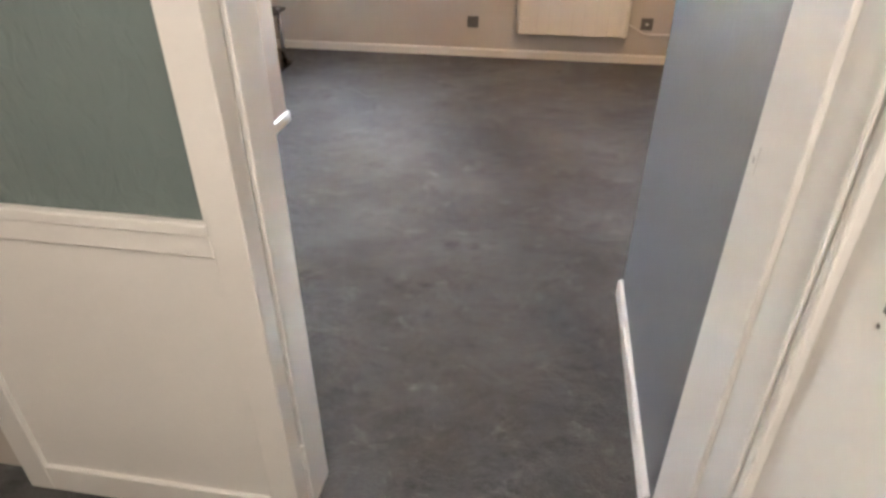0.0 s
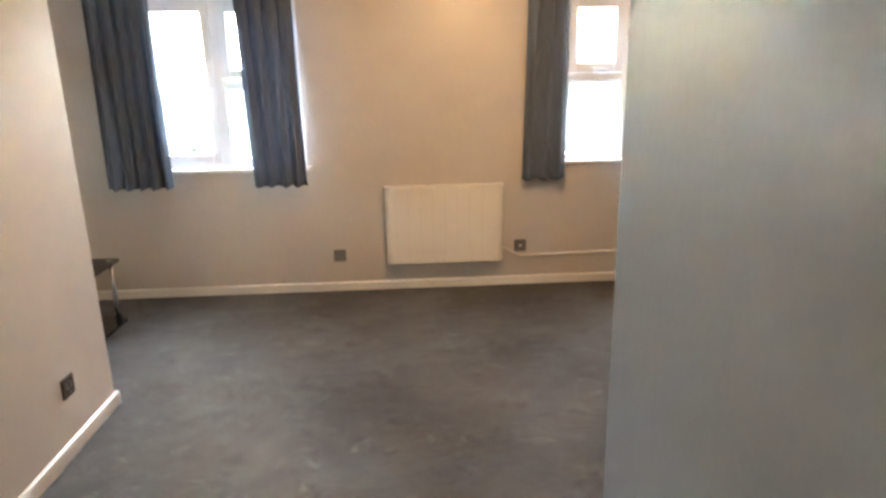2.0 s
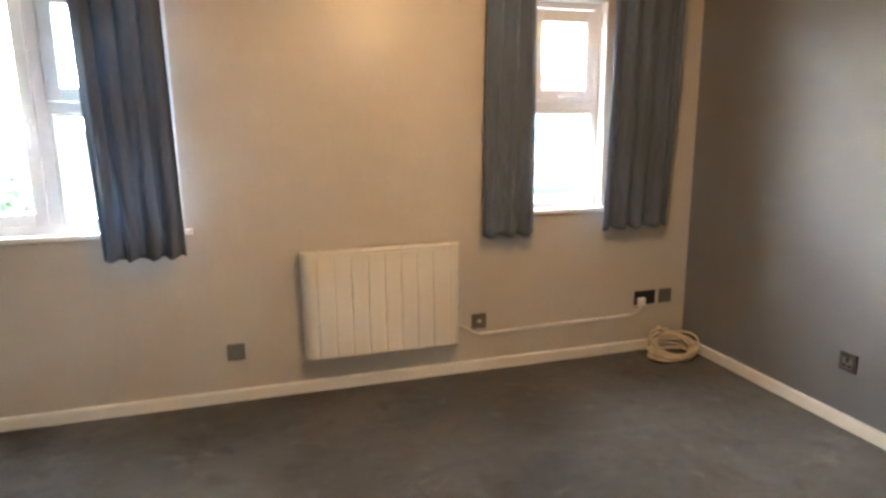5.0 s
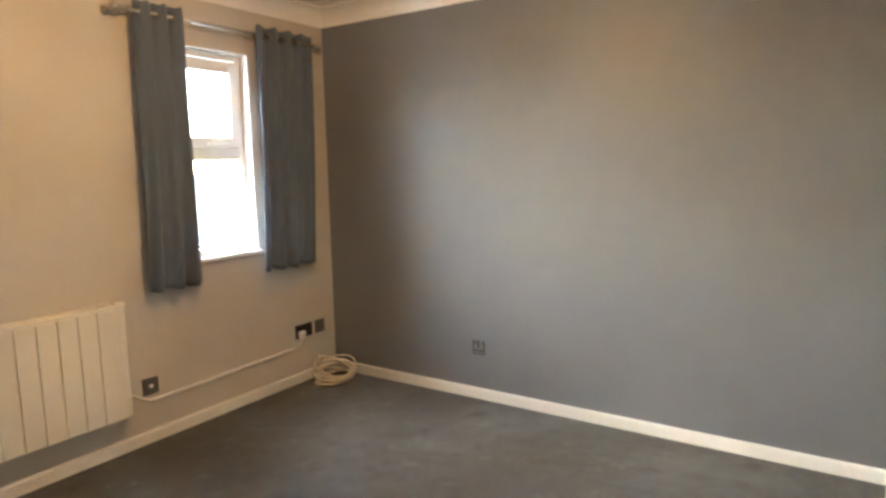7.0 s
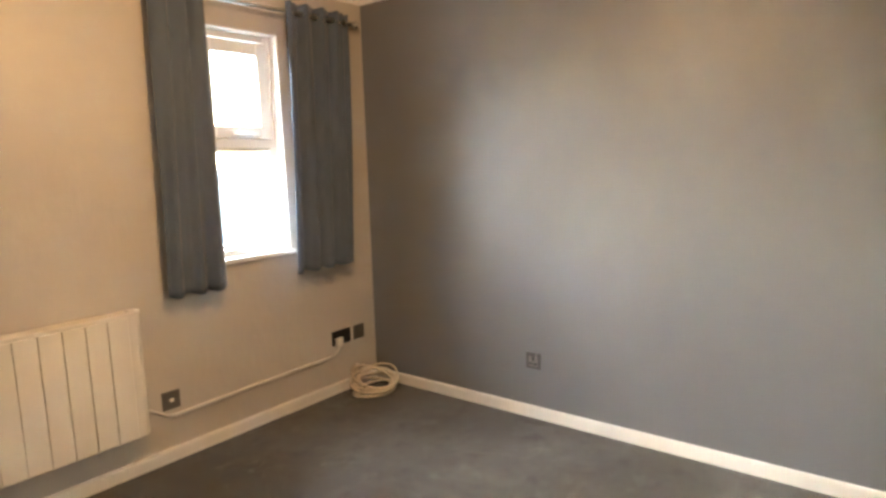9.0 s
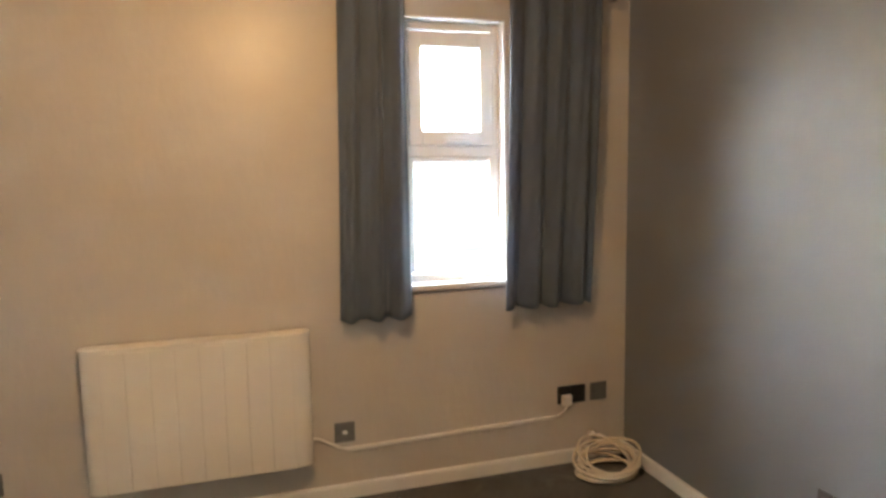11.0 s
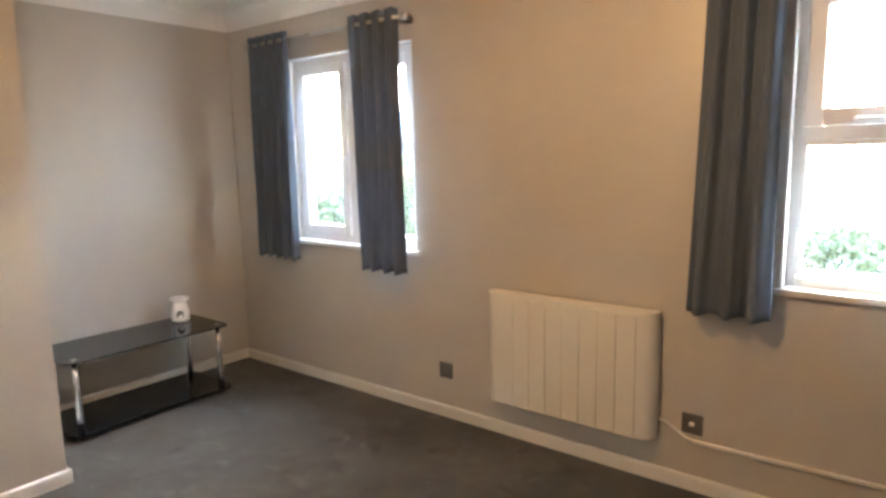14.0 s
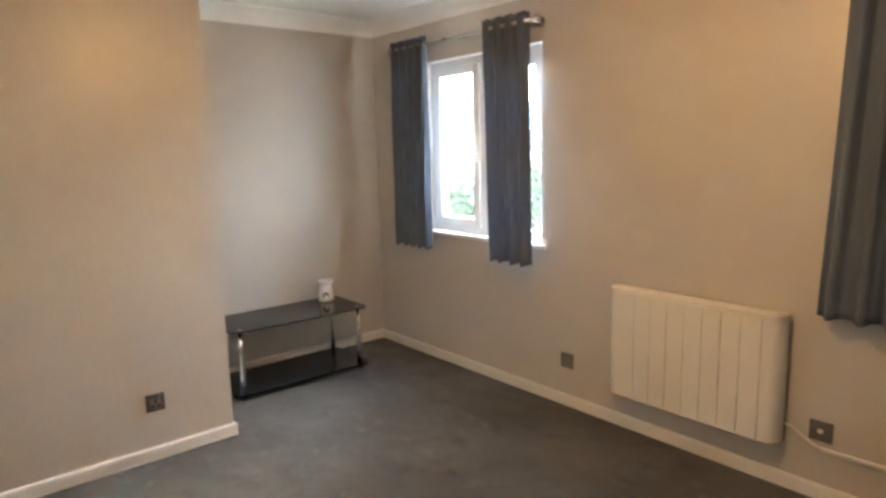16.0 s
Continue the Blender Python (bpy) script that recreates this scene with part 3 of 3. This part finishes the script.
# ---- ceiling lamps (their light shows on the walls) ----
def pendant(x, y, z):
    root = thing("pendant_lamp", (x, y, ZC), "plain white pendant lamp holder with a lit bulb", "lamp", "pendant lamps")
    part("rose", lathe([(0.045, ZC - 0.02), (0.05, ZC - 0.0005)], 24, (x, y, 0)), M_LAMP, root)
    part("cord", tube([(x, y, ZC - 0.02), (x, y, z + 0.10)], 0.003, 8), M_LAMP, root)
    part("holder", lathe([(0.017, z + 0.055), (0.02, z + 0.06), (0.02, z + 0.09), (0.008, z + 0.10)], 18, (x, y, 0)), M_LAMP, root)


pendant(0.70, 3.64, 2.14)
pendant(0.25, -0.35, 2.05)


# ---- doorway and hall ----
def lining(name, items, label, bevel=0.003):
    return structure(name, boxes(*items, bevel=bevel), M_GLOSS, label, "door frame")


lining("trim_lining_west", [((XDL - 0.03, YD0 + 0.012, 0), (XDL, YD1 + 0.004, ZD))], "white gloss door lining on the hinge side")
lining("trim_lining_head", [((XDL - 0.03, YD0 - 0.004, ZD + 0.001), (XP, YD1 + 0.004, ZD + 0.03))], "white gloss door lining overhead")
lining("trim_lining_east", [((XDR, 0.912, 0), (XP, 1.088, ZD)), ((XDR + 0.008, 0.785, 0), (XP, 0.911, ZD))], "white gloss door lining on the latch side")
lining("trim_architrave_hall", [((XDR - 0.012, 0.770, 0), (XP, 0.784, ZD)), ((XDR - 0.004, 0.755, 0), (XP, 0.769, ZD)), ((XDR - 0.014, 0.735, 0), (XP, 0.754, ZD))], "stepped white gloss architrave", 0.004)
frame2 = lining("trim_lining_hall", [((XDR - 0.002, 0.30, 0), (XP, 0.734, ZD))], "white gloss jamb of the next doorway")
keeper = thing("latch_keeper", (XDR, 1.06, 1.06), "small painted latch keeper on the door lining", "latch keeper")
part("plate", boxes(((XDR - 0.002, 1.045, 1.03), (XDR - 0.0005, 1.070, 1.075)), bevel=0.001, seg=1), M_GLOSS, keeper)
part("slot", boxes(((XDR - 0.003, 1.055, 1.045), (XDR - 0.002, 1.062, 1.055))), M_STEEL, keeper)
plate = thing("strike_plate", (XDR, 0.66, 1.11), "small brass strike plate let into a white jamb", "strike plate")
part("plate", boxes(((XDR - 0.0045, 0.632, 1.075), (XDR - 0.002, 0.662, 1.165)), bevel=0.001, seg=1), M_GLOSS, plate)
for z in (1.105, 1.140):
    part("slot", boxes(((XDR - 0.0055, 0.637, z - 0.009), (XDR - 0.0045, 0.649, z + 0.009))), M_PLATE, plate)
for z in (1.082, 1.159):
    part("screw", boxes(((XDR - 0.0055, 0.645, z - 0.002), (XDR - 0.0045, 0.649, z + 0.002))), M_STEEL, plate)


def glazed_door():
    x1, y0, y1, z0, z1 = XDL - 0.006, 1.04, 1.098, 0.012, 1.99
    x0 = x1 - 0.745
    root = thing("door_1", (x1, y1, z0), "white gloss glazed door folded back against the hall wall", "door", kind="structure")
    st = 0.068
    r0, r1 = 0.798, 0.846
    part("stile", boxes(((x1 - st, y0, z0), (x1, y1, z1)), bevel=0.003), M_GLOSS, root)
    part("stile", boxes(((x0, y0, z0), (x0 + st, y1, z1)), bevel=0.003), M_GLOSS, root)
    for a, b in ((z0, z0 + 0.09), (r0, r1), (z1 - 0.1, z1)):
        part("rail", boxes(((x0 + st, y0 + 0.001, a), (x1 - st, y1 - 0.001, b)), bevel=0.003), M_GLOSS, root)
    part("lower_panel", boxes(((x0 + st, y0 + 0.013, z0 + 0.09), (x1 - st, y1 - 0.013, r0))), M_GLOSS, root, "flat white lower panel")
    part("pane", boxes(((x0 + st, y0 + 0.015, r1), (x1 - st, y0 + 0.021, z1 - 0.1))), M_FROST, root, "obscure patterned glass")
    for zz, hh, proud in ((r1 + 0.0005, 0.026, -0.007), (z1 - 0.114, 0.014, 0.002)):
        part("bead", boxes(((x0 + st, y0 + proud, zz), (x1 - st, y0 + 0.0145, zz + hh)), bevel=0.004), M_GLOSS, root, "moulded glazing bead")
    for xx in (x0 + st, x1 - st - 0.008):
        part("bead", boxes(((xx, y0 + 0.004, r1 + 0.027), (xx + 0.008, y0 + 0.0145, z1 - 0.1145)), bevel=0.002), M_GLOSS, root, "moulded glazing bead")
    for z in (0.20, 1.75):
        part("hinge", tube([(XDL - 0.006, 1.102, z - 0.04), (XDL - 0.006, 1.102, z + 0.04)], 0.0055, 10), M_GLOSS, root, "painted hinge knuckle")


glazed_door()


# ---- outside ----
structure("ground", boxes(((-400, -400, -3.2), (400, 600, -3.0))), M_GROUND, "paving and grass below the windows", "ground")


def house(name, x, y, w, d, eaves, ridge, turn, mat, label):
    root = thing(name, (x, y, -3.0), label, "house")
    m = pose(x, y, 0, 0, 0, turn)

    def put(nm, bm, mt, lab=""):
        bmesh.ops.transform(bm, matrix=m, verts=bm.verts)
        return part(nm, bm, mt, root, lab)

    put("wall", boxes(((-w / 2, -d / 2, -3.0), (w / 2, d / 2, eaves))), mat)
    bm = bmesh.new()
    o = 0.4
    vs = [bm.verts.new(p) for p in ((-w / 2 - o, -d / 2 - o, eaves - 0.1), (w / 2 + o, -d / 2 - o, eaves - 0.1), (w / 2 + o, d / 2 + o, eaves - 0.1), (-w / 2 - o, d / 2 + o, eaves - 0.1), (-w / 2 - o, 0, ridge), (w / 2 + o, 0, ridge))]
    for f in ((0, 1, 5, 4), (2, 3, 4, 5), (0, 4, 3), (1, 2, 5), (3, 2, 1, 0)):
        bm.faces.new([vs[i] for i in f])
    put("roof", bm, M_ROOF)
    for wx in (-w * 0.32, 0, w * 0.32):
        for wz in (-1.6, 0.6):
            if wz + 1.2 < eaves:
                put("window", ring_frame(wx - 0.6, wx + 0.6, wz, wz + 1.1, 0.1, -d / 2 - 0.06, -d / 2 + 0.05), M_UPVC)
                put("pane", boxes(((wx - 0.5, -d / 2 - 0.02, wz + 0.1), (wx + 0.5, -d / 2 - 0.01, wz + 1.0))), M_FARPANE)


house("brick_house", -21.5, 30.5, 5.5, 8, 1.9, 3.9, 38, M_BRICK, "red brick house with a blue-grey roof beyond the hedges")
house("rendered_house", 14.0, 44.0, 14, 8, 2.4, 4.6, -5, M_RENDER, "pale rendered house across the open ground")


def tree(name, x, y, height, spread, seed, label, leaves=2200, trunk=True):
    rng = random.Random(seed)
    root = thing(name, (x, y, -3.0), label, "tree" if trunk else "shrub", "planting outside")
    base = -3.0
    hubs = []
    bm = bmesh.new()
    top = base + height * 0.8
    add_tube(bm, [(x, y, base), (x + 0.1, y, base + height * 0.3), (x - 0.05, y + 0.1, top)], [0.16, 0.11, 0.03] if trunk else [0.05, 0.04, 0.02], 8)
    for k in range(11):
        a = rng.uniform(0, math.tau)
        h = base + height * rng.uniform(0.3 if trunk else 0.1, 0.75)
        rr = spread * rng.uniform(0.5, 1.0)
        tip = Vector((x + rr * math.cos(a), y + rr * math.sin(a), h + height * rng.uniform(0.08, 0.25)))
        add_tube(bm, [(x, y, h), tuple((Vector((x, y, h)) + tip) / 2 + Vector((0, 0, 0.1))), tuple(tip)], [0.05, 0.03, 0.01], 6)
        hubs.append(tip)
    hubs.append(Vector((x, y, top)))
    part("trunk", bm, M_BARK, root)
    bm = bmesh.new()
    for k in range(leaves):
        c = rng.choice(hubs) + Vector((rng.gauss(0, spread * 0.27), rng.gauss(0, spread * 0.27), rng.gauss(0, height * 0.08)))
        c.z = max(c.z, base + 0.1)
        s = rng.uniform(0.06, 0.15)
        m = Matrix.Translation(c) @ Euler((rng.uniform(0, 6), rng.uniform(0, 6), rng.uniform(0, 6))).to_matrix().to_4x4()
        bm.faces.new([bm.verts.new(m @ Vector(p)) for p in ((-s, 0, 0), (0, -s * 0.5, 0.02), (s, 0, 0), (0, s * 0.5, 0.02))])
    part("crown", bm, M_LEAF, root)


for k, (tx, ty, th, ts) in enumerate(((-9.5, 17, 5.3, 2.0), (-13, 19, 4.0, 1.8), (-5.5, 15, 3.6, 1.5), (-16.5, 24, 3.8, 2.0), (-11, 14, 3.4, 1.5), (3.0, 22, 3.1, 1.8), (-1.0, 19, 2.9, 1.6))):
    tree("garden_tree" if th > 4 else "shrub", tx, ty, th, ts, 20 + k, "leafy green tree outside the window" if th > 4 else "dense green shrub outside the window", trunk=th > 4)
for k, (tx, ty, th, ts) in enumerate(((-27, 27, 8.5, 3.8), (-33, 31, 9.0, 3.6), (-4, 42, 8.0, 3.2))):
    tree("garden_tree", tx, ty, th, ts, 60 + k, "tall sparse tree in the distance", 2600)
